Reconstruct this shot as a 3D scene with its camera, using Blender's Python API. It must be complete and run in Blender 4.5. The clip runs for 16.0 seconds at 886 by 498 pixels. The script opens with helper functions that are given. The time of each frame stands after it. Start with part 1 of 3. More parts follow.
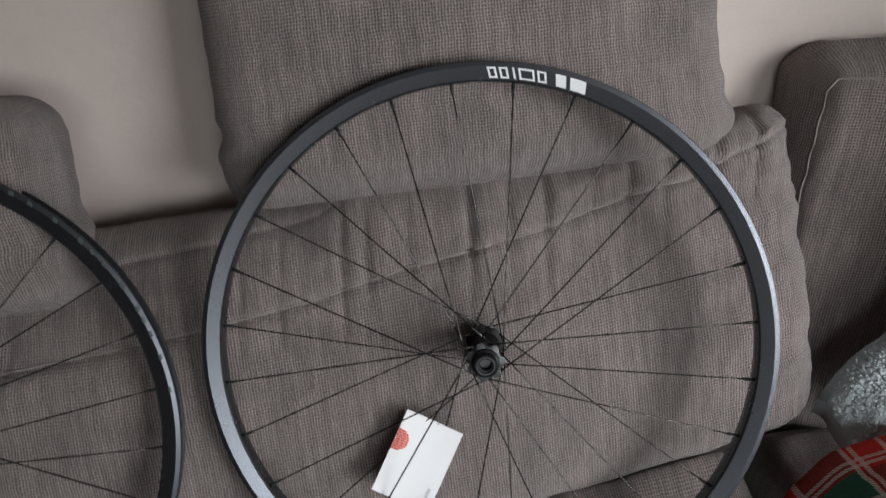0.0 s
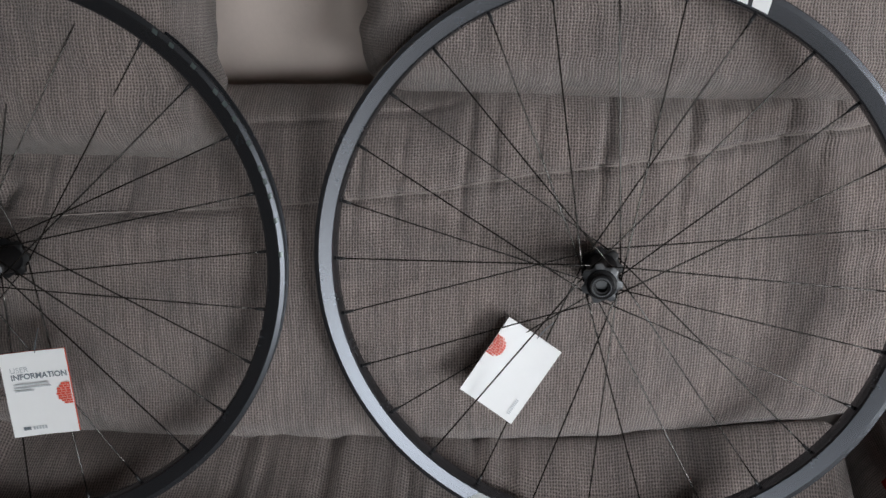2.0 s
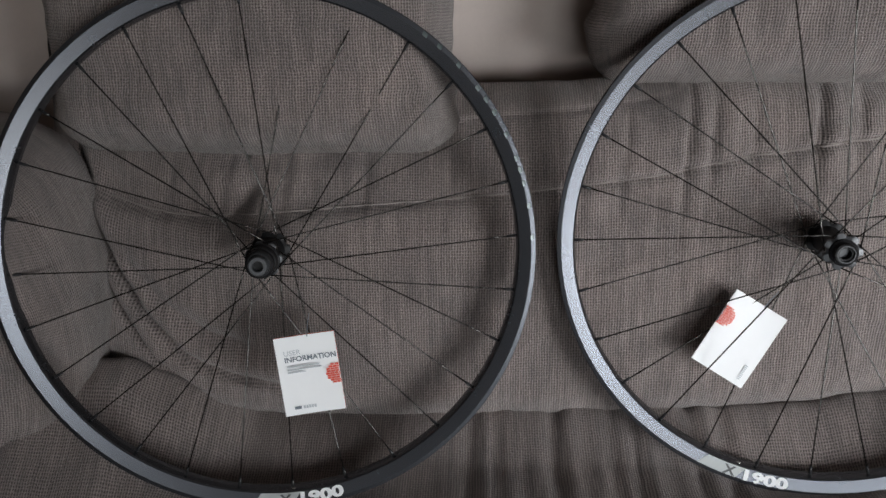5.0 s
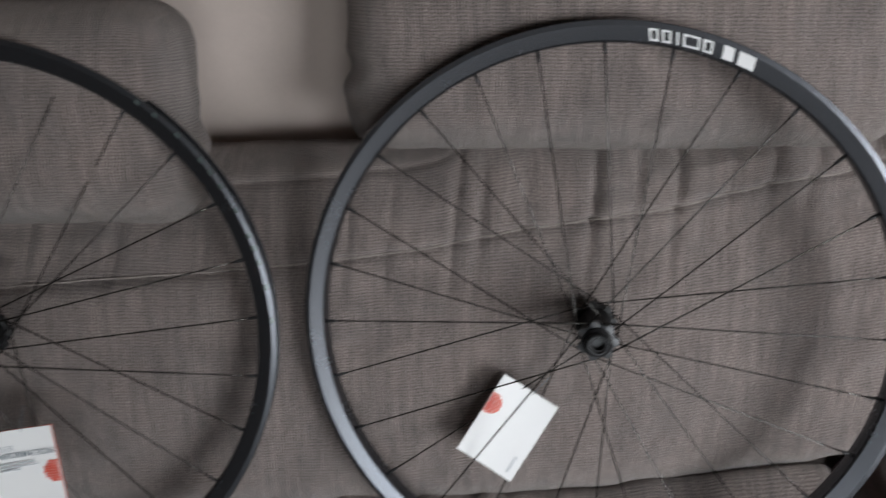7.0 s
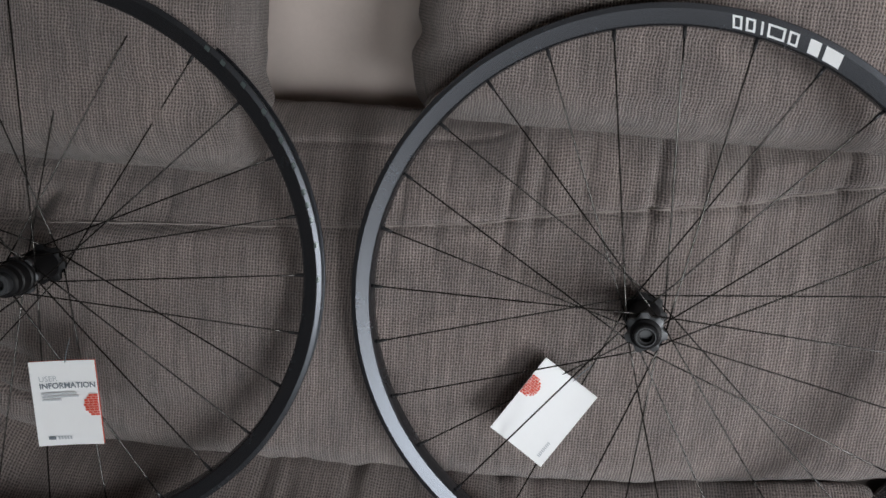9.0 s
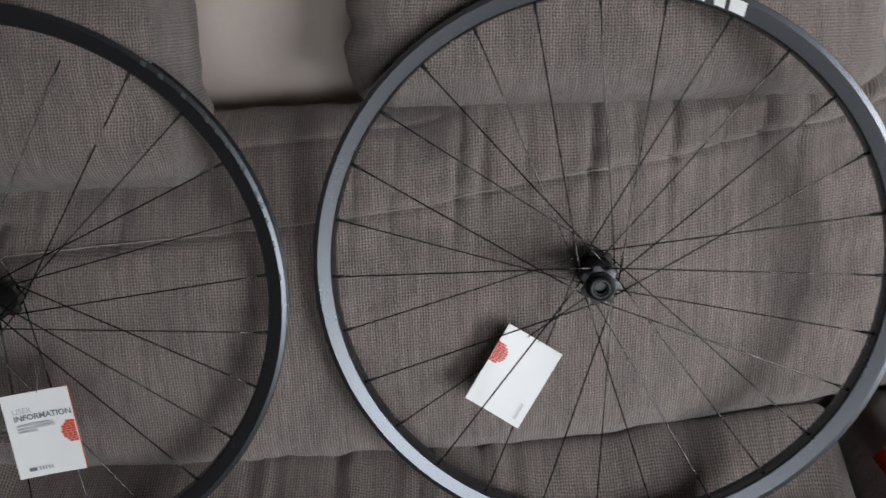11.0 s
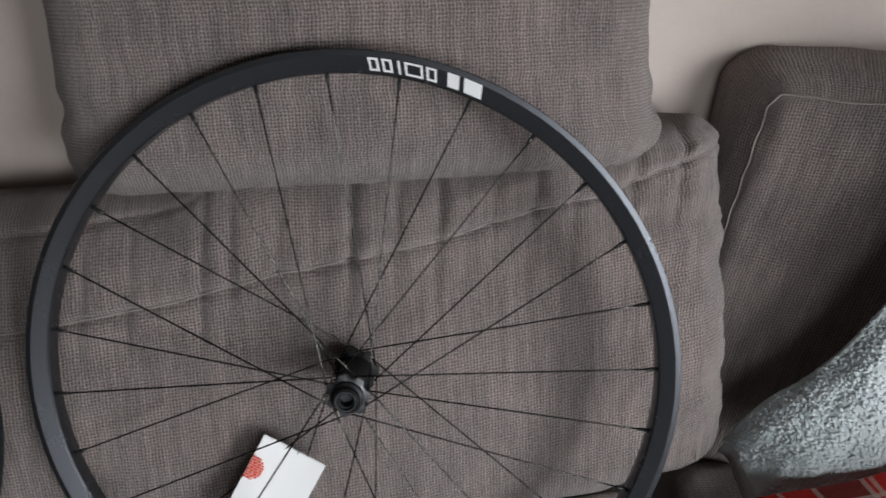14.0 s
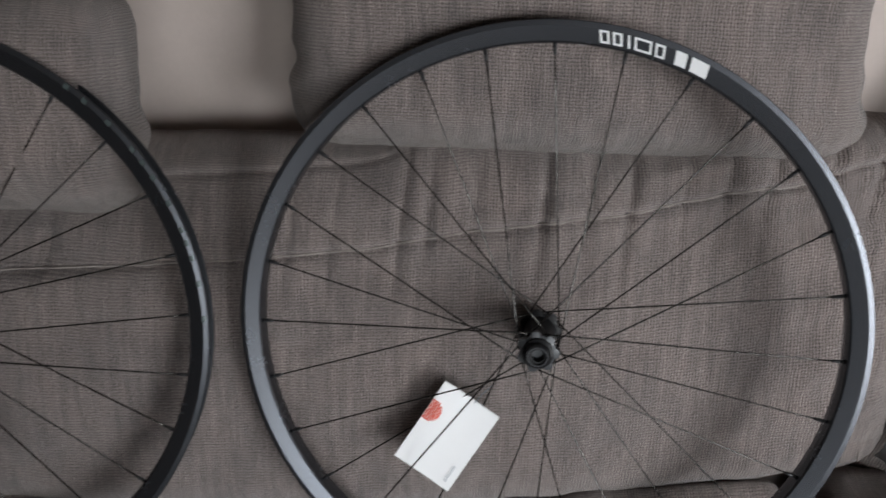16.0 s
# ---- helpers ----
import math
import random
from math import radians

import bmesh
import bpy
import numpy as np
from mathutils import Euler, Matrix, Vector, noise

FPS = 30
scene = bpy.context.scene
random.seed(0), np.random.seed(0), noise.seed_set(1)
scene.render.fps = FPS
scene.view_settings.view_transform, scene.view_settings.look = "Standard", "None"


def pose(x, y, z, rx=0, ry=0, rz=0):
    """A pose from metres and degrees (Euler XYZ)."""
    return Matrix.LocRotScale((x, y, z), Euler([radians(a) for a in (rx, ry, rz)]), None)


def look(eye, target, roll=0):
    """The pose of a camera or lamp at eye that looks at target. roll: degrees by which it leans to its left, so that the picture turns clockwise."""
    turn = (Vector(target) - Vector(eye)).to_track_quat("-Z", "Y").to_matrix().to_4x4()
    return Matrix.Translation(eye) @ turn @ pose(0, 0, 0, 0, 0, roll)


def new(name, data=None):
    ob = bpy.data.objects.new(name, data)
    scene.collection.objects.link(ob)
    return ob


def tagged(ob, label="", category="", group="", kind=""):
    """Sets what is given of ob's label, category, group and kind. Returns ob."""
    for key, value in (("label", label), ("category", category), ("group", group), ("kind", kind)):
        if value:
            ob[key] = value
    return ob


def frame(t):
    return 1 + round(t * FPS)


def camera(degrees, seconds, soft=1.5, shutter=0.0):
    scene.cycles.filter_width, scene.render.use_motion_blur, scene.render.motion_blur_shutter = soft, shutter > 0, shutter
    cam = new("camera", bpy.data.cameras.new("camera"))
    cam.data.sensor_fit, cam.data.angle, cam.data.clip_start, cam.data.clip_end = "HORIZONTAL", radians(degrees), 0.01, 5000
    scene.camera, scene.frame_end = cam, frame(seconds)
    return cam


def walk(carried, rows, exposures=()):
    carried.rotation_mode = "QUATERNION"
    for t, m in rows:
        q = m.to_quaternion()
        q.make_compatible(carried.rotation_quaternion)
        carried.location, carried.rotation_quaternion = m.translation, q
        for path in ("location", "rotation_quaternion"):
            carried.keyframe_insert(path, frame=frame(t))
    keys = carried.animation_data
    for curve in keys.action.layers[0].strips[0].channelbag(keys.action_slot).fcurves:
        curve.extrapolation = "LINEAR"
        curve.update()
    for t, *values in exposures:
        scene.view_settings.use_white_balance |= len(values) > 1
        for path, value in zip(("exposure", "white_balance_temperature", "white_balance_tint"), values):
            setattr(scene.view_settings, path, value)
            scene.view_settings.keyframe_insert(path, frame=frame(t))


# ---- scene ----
cam = camera(58.44, 16.0, soft=1.5, shutter=0.4)
# seconds, eye x, y, z in metres, yaw, pitch, roll in degrees
ROWS = [
    (0.0, 0.0200, -0.7661, 1.1953, 4.03, -23.00, -6.60),
    (0.5, 0.0422, -0.7626, 1.1741, 6.26, -24.96, -4.72),
    (1.0, 0.0220, -0.7444, 1.1542, 9.53, -26.92, -3.31),
    (1.5, -0.0259, -0.7356, 1.1667, 10.96, -27.87, -0.77),
    (2.0, -0.0247, -0.7470, 1.1681, 11.18, -28.64, -0.06),
    (2.5, 0.0003, -0.7232, 1.1591, 11.99, -28.96, -0.66),
    (3.0, -0.0650, -0.7129, 1.1533, 10.41, -29.15, -0.74),
    (3.5, -0.1426, -0.7212, 1.1979, 12.67, -32.24, -4.34),
    (3.7, -0.2017, -0.7802, 1.1938, 12.43, -29.60, -4.02),
    (5.8, -0.3002, -0.8810, 1.1752, 9.74, -27.88, -0.66),
    (6.0, -0.2946, -0.8732, 1.1774, 9.50, -27.91, -0.77),
    (6.5, -0.2249, -0.8107, 1.1899, 8.23, -27.62, -0.78),
    (7.0, -0.0456, -0.7216, 1.2071, 9.26, -27.51, -1.10),
    (7.5, 0.0232, -0.6538, 1.2087, 8.66, -27.67, -0.95),
    (8.0, -0.0214, -0.6736, 1.2156, 12.53, -28.80, 0.76),
    (8.5, -0.0641, -0.7146, 1.2028, 12.67, -28.68, 2.73),
    (8.7, -0.0546, -0.7190, 1.1939, 12.80, -28.45, 2.90),
    (10.8, -0.0601, -0.7526, 1.1756, 9.44, -28.09, -1.69),
    (11.0, -0.0628, -0.7621, 1.1810, 8.00, -28.23, -2.20),
    (11.5, -0.0525, -0.7986, 1.1637, 5.45, -28.03, -2.63),
    (12.0, -0.0620, -0.8115, 1.1661, 4.92, -27.67, -3.18),
    (12.5, -0.0447, -0.8031, 1.1543, 4.32, -27.74, -3.05),
    (13.0, -0.0186, -0.7789, 1.1551, 2.47, -27.20, -2.41),
    (13.5, 0.0414, -0.6956, 1.2033, 1.84, -27.31, -1.96),
    (14.0, 0.1121, -0.6305, 1.2095, 1.82, -27.25, -1.51),
    (14.5, 0.1622, -0.6278, 1.1985, 3.01, -27.20, -1.02),
    (15.0, 0.1591, -0.6445, 1.1908, 5.17, -27.08, 0.03),
    (15.5, 0.0904, -0.6495, 1.1942, 8.11, -27.38, 1.64),
    (16.0, 0.0006, -0.6808, 1.2074, 8.57, -28.41, 1.21),
]


# the phone brightens a little when the left wheel fills the picture
EXPOSURES = [(0.0, -0.1), (3.0, 0.0), (5.8, 0.08), (7.0, -0.06), (11.0, -0.1), (14.5, -0.12), (16.0, -0.12)]


def eye_pose(x, y, z, yaw, pitch, roll):
    a, b = radians(yaw), radians(pitch)
    ahead = Vector((-math.sin(a) * math.cos(b), math.cos(a) * math.cos(b), math.sin(b)))
    return look((x, y, z), Vector((x, y, z)) + ahead, roll)


walk(cam, [(r[0], eye_pose(*r[1:])) for r in ROWS], EXPOSURES)

RIGHT_FIRST = 182.074
LEFT_POSE = pose(-0.6499, -0.1052, 0.7400, -16.977, 0, 13.985)
LEFT_FIRST = 1.206

# ---- light ----
scene.view_settings.exposure = 0.0
world = bpy.data.worlds.new("daylight")
scene.world = world
world.use_nodes = True
wn = world.node_tree
sky = wn.nodes.new("ShaderNodeTexSky")
sky.sky_type, sky.sun_disc = "NISHITA", False
sky.sun_elevation, sky.sun_rotation = radians(32), radians(150)
wn.nodes["Background"].inputs["Strength"].default_value = 0.07
wn.links.new(sky.outputs["Color"], wn.nodes["Background"].inputs["Color"])

# two unseen windows, beside and behind the camera
lamp = bpy.data.lights.new("window_light", "AREA")
lamp.shape, lamp.size, lamp.size_y, lamp.energy, lamp.color = "RECTANGLE", 1.62, 1.22, 16.8, (0.95, 0.975, 1.0)
lamp.spread = radians(64)
lamp_ob = new("window_light", lamp)
lamp_ob.matrix_world = pose(0, 0, 0, 0, 0, 7.5) @ pose(1.75, -2.2, 0, 0, 0, 38.5) @ pose(0, -0.07, 0.91, 80, 0, -11)

# placed where the rims' highlights point; it also fills the shadows from the front
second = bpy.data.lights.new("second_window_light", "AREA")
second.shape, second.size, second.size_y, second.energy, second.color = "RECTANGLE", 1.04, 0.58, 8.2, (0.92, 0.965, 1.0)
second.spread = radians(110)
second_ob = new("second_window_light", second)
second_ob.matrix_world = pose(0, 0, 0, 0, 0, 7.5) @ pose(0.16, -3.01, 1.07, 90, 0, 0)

# ---- materials ----
def mat(name):
    m = bpy.data.materials.new(name)
    m.use_nodes = True
    return m, m.node_tree.nodes, m.node_tree.links, m.node_tree.nodes["Principled BSDF"]


def ramp(nodes, stops):
    r = nodes.new("ShaderNodeValToRGB")
    e = r.color_ramp.elements
    e[0].position, e[0].color = stops[0][0], (*stops[0][1], 1)
    e[1].position, e[1].color = stops[1][0], (*stops[1][1], 1)
    for p, c in stops[2:]:
        k = e.new(p)
        k.color = (*c, 1)
    return r


def math_node(nodes, links, op, a, b):
    m = nodes.new("ShaderNodeMath")
    m.operation = op
    for i, v in enumerate((a, b)):
        if isinstance(v, (int, float)):
            m.inputs[i].default_value = v
        else:
            links.new(v, m.inputs[i])
    return m.outputs[0]


def noise_node(nodes, links, vec, scale, detail=4.0, rough=0.55):
    n = nodes.new("ShaderNodeTexNoise")
    n.inputs["Scale"].default_value, n.inputs["Detail"].default_value, n.inputs["Roughness"].default_value = scale, detail, rough
    if vec is not None:
        links.new(vec, n.inputs["Vector"])
    return n.outputs["Fac"]


def woven(name, dark, mid, light, pitch=0.0036):
    """Chenille upholstery: slubby ribs one way, finer threads across, brushed nap patches."""
    m, nd, lk, bsdf = mat(name)
    uv = nd.new("ShaderNodeUVMap")
    wob = nd.new("ShaderNodeTexNoise")
    wob.inputs["Scale"].default_value = 55
    lk.new(uv.outputs[0], wob.inputs["Vector"])
    off = nd.new("ShaderNodeVectorMath")
    off.operation = "MULTIPLY_ADD"
    lk.new(wob.outputs["Color"], off.inputs[0])
    off.inputs[1].default_value = (0.0026, 0.0026, 0)
    lk.new(uv.outputs[0], off.inputs[2])
    waves = []
    for axis, p in (("X", pitch), ("Y", pitch * 1.08)):
        w = nd.new("ShaderNodeTexWave")
        w.wave_type, w.bands_direction, w.wave_profile = "BANDS", axis, "SIN"
        w.inputs["Scale"].default_value = 0.314 / p
        w.inputs["Distortion"].default_value = 0.9
        w.inputs["Detail"].default_value = 2.0
        w.inputs["Detail Scale"].default_value = 2.2
        lk.new(off.outputs[0], w.inputs["Vector"])
        waves.append(math_node(nd, lk, "SUBTRACT", 1.0, w.outputs["Fac"]))
    hole = math_node(nd, lk, "MULTIPLY", waves[0], math_node(nd, lk, "ADD", math_node(nd, lk, "MULTIPLY", waves[1], 0.78), 0.22))
    weave = math_node(nd, lk, "SUBTRACT", 1.0, hole)

    def stretched(sx, sy):
        mp = nd.new("ShaderNodeMapping")
        mp.inputs["Scale"].default_value = (sx, sy, 1.0)
        lk.new(uv.outputs[0], mp.inputs["Vector"])
        return mp.outputs[0]

    slub = noise_node(nd, lk, stretched(1.0, 1.7), 330, 4, 0.7)
    streak = noise_node(nd, lk, stretched(1.0, 0.10), 120, 4, 0.65)
    nap = noise_node(nd, lk, uv.outputs[0], 9, 5, 0.6)
    nap2 = noise_node(nd, lk, uv.outputs[0], 38, 3, 0.6)
    tone = math_node(nd, lk, "ADD", math_node(nd, lk, "MULTIPLY", weave, 0.52), math_node(nd, lk, "MULTIPLY", math_node(nd, lk, "SUBTRACT", slub, 0.36), 0.95))
    tone = math_node(nd, lk, "ADD", tone, math_node(nd, lk, "MULTIPLY", math_node(nd, lk, "SUBTRACT", streak, 0.5), 0.30))
    cr = ramp(nd, ((0.10, dark), (0.85, light), (0.48, mid)))
    lk.new(tone, cr.inputs[0])
    mix = nd.new("ShaderNodeMix")
    mix.data_type, mix.blend_type = "RGBA", "MULTIPLY"
    mix.inputs["Factor"].default_value = 1.0
    patch = ramp(nd, ((0.30, (0.68, 0.70, 0.72)), (0.72, (1.25, 1.19, 1.16))))
    both = math_node(nd, lk, "ADD", math_node(nd, lk, "MULTIPLY", nap, 0.5), math_node(nd, lk, "ADD", math_node(nd, lk, "MULTIPLY", nap2, 0.2), math_node(nd, lk, "MULTIPLY", streak, 0.3)))
    lk.new(both, patch.inputs[0])
    lk.new(cr.outputs[0], mix.inputs[6])
    lk.new(patch.outputs[0], mix.inputs[7])
    lk.new(mix.outputs[2], bsdf.inputs["Base Color"])
    bsdf.inputs["Roughness"].default_value = 0.92
    bsdf.inputs["Specular IOR Level"].default_value = 0.15
    bsdf.inputs["Sheen Weight"].default_value = 0.25
    bsdf.inputs["Sheen Roughness"].default_value = 0.5
    bump = nd.new("ShaderNodeBump")
    bump.inputs["Strength"].default_value, bump.inputs["Distance"].default_value = 1.0, 0.0020
    lk.new(tone, bump.inputs["Height"])
    lk.new(bump.outputs[0], bsdf.inputs["Normal"])
    return m


FABRIC = woven("taupe_chenille", (0.050, 0.0418, 0.0392), (0.176, 0.150, 0.141), (0.43, 0.375, 0.355), 0.0034)
THREAD = woven("seam_thread", (0.11, 0.098, 0.09), (0.21, 0.185, 0.172), (0.36, 0.32, 0.30), 0.0022)


def plain(name, colour, rough, metal=0.0, vary=0.12, scale=60, bump=0.0, spec=0.5, coat=0.0, wear=0.16):
    """A plain coloured surface with slight mottling at two sizes."""
    m, nd, lk, bsdf = mat(name)
    tc = nd.new("ShaderNodeTexCoord")
    a = noise_node(nd, lk, tc.outputs["Object"], scale, 4)
    b = noise_node(nd, lk, tc.outputs["Object"], scale * 7, 3)
    s = math_node(nd, lk, "ADD", math_node(nd, lk, "MULTIPLY", a, 0.65), math_node(nd, lk, "MULTIPLY", b, 0.35))
    cr = ramp(nd, ((0.25, tuple(c * (1 - vary) for c in colour)), (0.75, tuple(min(1, c * (1 + vary)) for c in colour))))
    lk.new(s, cr.inputs[0])
    lk.new(cr.outputs[0], bsdf.inputs["Base Color"])
    rr = math_node(nd, lk, "ADD", math_node(nd, lk, "MULTIPLY", s, wear), rough - wear / 2)
    lk.new(rr, bsdf.inputs["Roughness"])
    bsdf.inputs["Metallic"].default_value = metal
    bsdf.inputs["Specular IOR Level"].default_value = spec
    bsdf.inputs["Coat Weight"].default_value = coat
    if bump:
        bp = nd.new("ShaderNodeBump")
        bp.inputs["Strength"].default_value, bp.inputs["Distance"].default_value = 0.6, bump
        lk.new(s, bp.inputs["Height"])
        lk.new(bp.outputs[0], bsdf.inputs["Normal"])
    return m


WALL = plain("beige_wall_paint", (0.50, 0.43, 0.395), 0.7, vary=0.06, scale=22, bump=0.0012)
# unseen walls: brown chosen so that their bounce warms the shade
WALL_UNSEEN = plain("brown_bounce_wall", (0.50, 0.41, 0.35), 0.8, vary=0.05, scale=10)
CEILING = plain("grey_ceiling_paint", (0.62, 0.58, 0.54), 0.8, vary=0.03, scale=8)
CARPET = plain("dark_carpet", (0.09, 0.08, 0.075), 0.95, vary=0.3, scale=120, bump=0.004)
RIM = plain("black_anodised_aluminium", (0.104, 0.110, 0.124), 0.27, metal=0.9, vary=0.03, scale=30, spec=0.5, wear=0.03)
SPOKE = plain("black_stainless_spoke", (0.062, 0.060, 0.058), 0.22, metal=0.95, vary=0.15, scale=90)
NIPPLE = plain("black_brass_nipple", (0.03, 0.03, 0.032), 0.3, metal=0.5, vary=0.1, scale=200)
SILVER = plain("bright_steel", (0.62, 0.62, 0.62), 0.22, metal=1.0, vary=0.05, scale=200)
HUB = plain("satin_black_hub", (0.009, 0.009, 0.010), 0.45, vary=0.15, scale=80, spec=0.22)
HUB_GREY = plain("grey_anodised_flange", (0.062, 0.065, 0.070), 0.36, metal=0.3, vary=0.15, scale=80)
BORE = plain("dark_bore", (0.006, 0.006, 0.006), 0.5, vary=0.1, scale=80)
DECAL = plain("white_decal", (0.78, 0.79, 0.80), 0.45, vary=0.03, scale=80)
DECAL_GREY = plain("grey_decal", (0.36, 0.38, 0.38), 0.45, vary=0.04, scale=80)
DECAL_DARK = plain("dark_decal", (0.05, 0.055, 0.055), 0.45, vary=0.05, scale=80)
# teal-grey base stands in for part of the glint on dark print
GLOSS = plain("glossy_decal_with_glint", (0.085, 0.105, 0.105), 0.2, metal=0.3, vary=0.05, scale=80, spec=0.8)
CARD = plain("white_card", (0.87, 0.88, 0.89), 0.5, vary=0.015, scale=60)
PAGES = plain("white_pages", (0.70, 0.69, 0.67), 0.7, vary=0.08, scale=300)
RED = plain("red_print", (0.72, 0.10, 0.06), 0.5, vary=0.05, scale=100)
INK = plain("grey_ink", (0.16, 0.19, 0.22), 0.6, vary=0.05, scale=100)
INK_PALE = plain("pale_grey_ink", (0.48, 0.51, 0.54), 0.6, vary=0.05, scale=100)
SHERPA = plain("pale_blue_grey_sherpa", (0.50, 0.55, 0.565), 0.98, vary=0.07, scale=150, spec=0.02)
SHERPA.node_tree.nodes["Principled BSDF"].inputs["Sheen Weight"].default_value = 0.15


def plaid_material():
    """Red tartan with dark green and maroon checks and cream twill lines, laid by UV in metres."""
    m, nd, lk, bsdf = mat("red_green_plaid")
    uv = nd.new("ShaderNodeUVMap")
    sep = nd.new("ShaderNodeSeparateXYZ")
    lk.new(uv.outputs[0], sep.inputs[0])

    def band(out, period, a, b, shift=0.0):
        f = math_node(nd, lk, "FRACT", math_node(nd, lk, "DIVIDE", math_node(nd, lk, "ADD", out, shift + 10 * period), period), 0.0)
        return math_node(nd, lk, "MULTIPLY", math_node(nd, lk, "GREATER_THAN", f, a), math_node(nd, lk, "LESS_THAN", f, b))

    def mixed(base, fac, colour, amount=1.0):
        mx = nd.new("ShaderNodeMix")
        mx.data_type = "RGBA"
        lk.new(math_node(nd, lk, "MULTIPLY", fac, amount), mx.inputs["Factor"])
        if isinstance(base, tuple):
            mx.inputs[6].default_value = (*base, 1)
        else:
            lk.new(base, mx.inputs[6])
        mx.inputs[7].default_value = (*colour, 1)
        return mx.outputs[2]

    x, y = sep.outputs[0], sep.outputs[1]
    P = 0.135
    twill = nd.new("ShaderNodeTexWave")
    twill.bands_direction = "DIAGONAL"
    twill.inputs["Scale"].default_value = 150
    twill.inputs["Distortion"].default_value = 1.0
    lk.new(uv.outputs[0], twill.inputs["Vector"])
    tw = math_node(nd, lk, "ADD", math_node(nd, lk, "MULTIPLY", twill.outputs["Fac"], 0.75), 0.25)
    c = mixed((0.56, 0.040, 0.030), band(x, P, 0.0, 0.42), (0.19, 0.045, 0.040), 0.85)
    c = mixed(c, band(y, P, 0.0, 0.36), (0.17, 0.040, 0.036), 0.75)
    green = math_node(nd, lk, "MULTIPLY", band(x, P, 0.0, 0.42), band(y, P, 0.0, 0.36))
    c = mixed(c, green, (0.028, 0.110, 0.075), 0.95)
    for out in (x, y):
        for a in (0.0, 0.40, 0.47, 0.72):
            c = mixed(c, math_node(nd, lk, "MULTIPLY", band(out, P, a, a + 0.040), tw), (0.68, 0.60, 0.54), 0.9)
    fuzz = noise_node(nd, lk, uv.outputs[0], 500, 3)
    fr = ramp(nd, ((0.25, (0.65, 0.65, 0.65)), (0.75, (1.25, 1.25, 1.25))))
    lk.new(fuzz, fr.inputs[0])
    mul = nd.new("ShaderNodeMix")
    mul.data_type, mul.blend_type = "RGBA", "MULTIPLY"
    mul.inputs["Factor"].default_value = 1.0
    lk.new(c, mul.inputs[6])
    lk.new(fr.outputs[0], mul.inputs[7])
    lk.new(mul.outputs[2], bsdf.inputs["Base Color"])
    bsdf.inputs["Roughness"].default_value = 0.95
    bsdf.inputs["Specular IOR Level"].default_value = 0.1
    bp = nd.new("ShaderNodeBump")
    bp.inputs["Strength"].default_value, bp.inputs["Distance"].default_value = 0.6, 0.002
    lk.new(fuzz, bp.inputs["Height"])
    lk.new(bp.outputs[0], bsdf.inputs["Normal"])
    return m


PLAID = plaid_material()


# ---- mesh helpers ----
def mesh_of(name, bm, material, smooth=True):
    bmesh.ops.recalc_face_normals(bm, faces=bm.faces[:])
    me = bpy.data.meshes.new(name)
    bm.to_mesh(me)
    bm.free()
    for p in me.polygons:
        p.use_smooth = smooth
    me.materials.append(material)
    return me


def part(name, bm, material, parent, label="", smooth=True):
    """One mesh object under a thing or a part, in the thing's own axes."""
    ob = new(name, mesh_of(name, bm, material, smooth))
    ob.parent = parent
    return tagged(ob, label)


def thing(name, m, label, category, group="", kind=""):
    ob = new(name)
    ob.empty_display_size = 0.05
    ob.matrix_world = m
    return tagged(ob, label, category, group, kind)


def box_bm(sx, sy, sz, centre=(0, 0, 0), bevel=0.0, m=None):
    bm = bmesh.new()
    bmesh.ops.create_cube(bm, size=1)
    for v in bm.verts:
        v.co = Vector((v.co.x * sx + centre[0], v.co.y * sy + centre[1], v.co.z * sz + centre[2]))
    if bevel:
        bmesh.ops.bevel(bm, geom=bm.edges[:], offset=bevel, segments=2, affect="EDGES", profile=0.5)
    if m is not None:
        bm.transform(m)
    return bm


def cluster(n, a, b, r):
    """n + 1 steps from a to b, closer together within r of either end."""
    return sorted({round(v, 6) for v in
                   [a + (b - a) * i / n for i in range(n + 1)] + [a + r * k for k in (0.12, 0.3, 0.55, 0.8, 1.1)] + [b - r * k for k in (0.12, 0.3, 0.55, 0.8, 1.1)]})


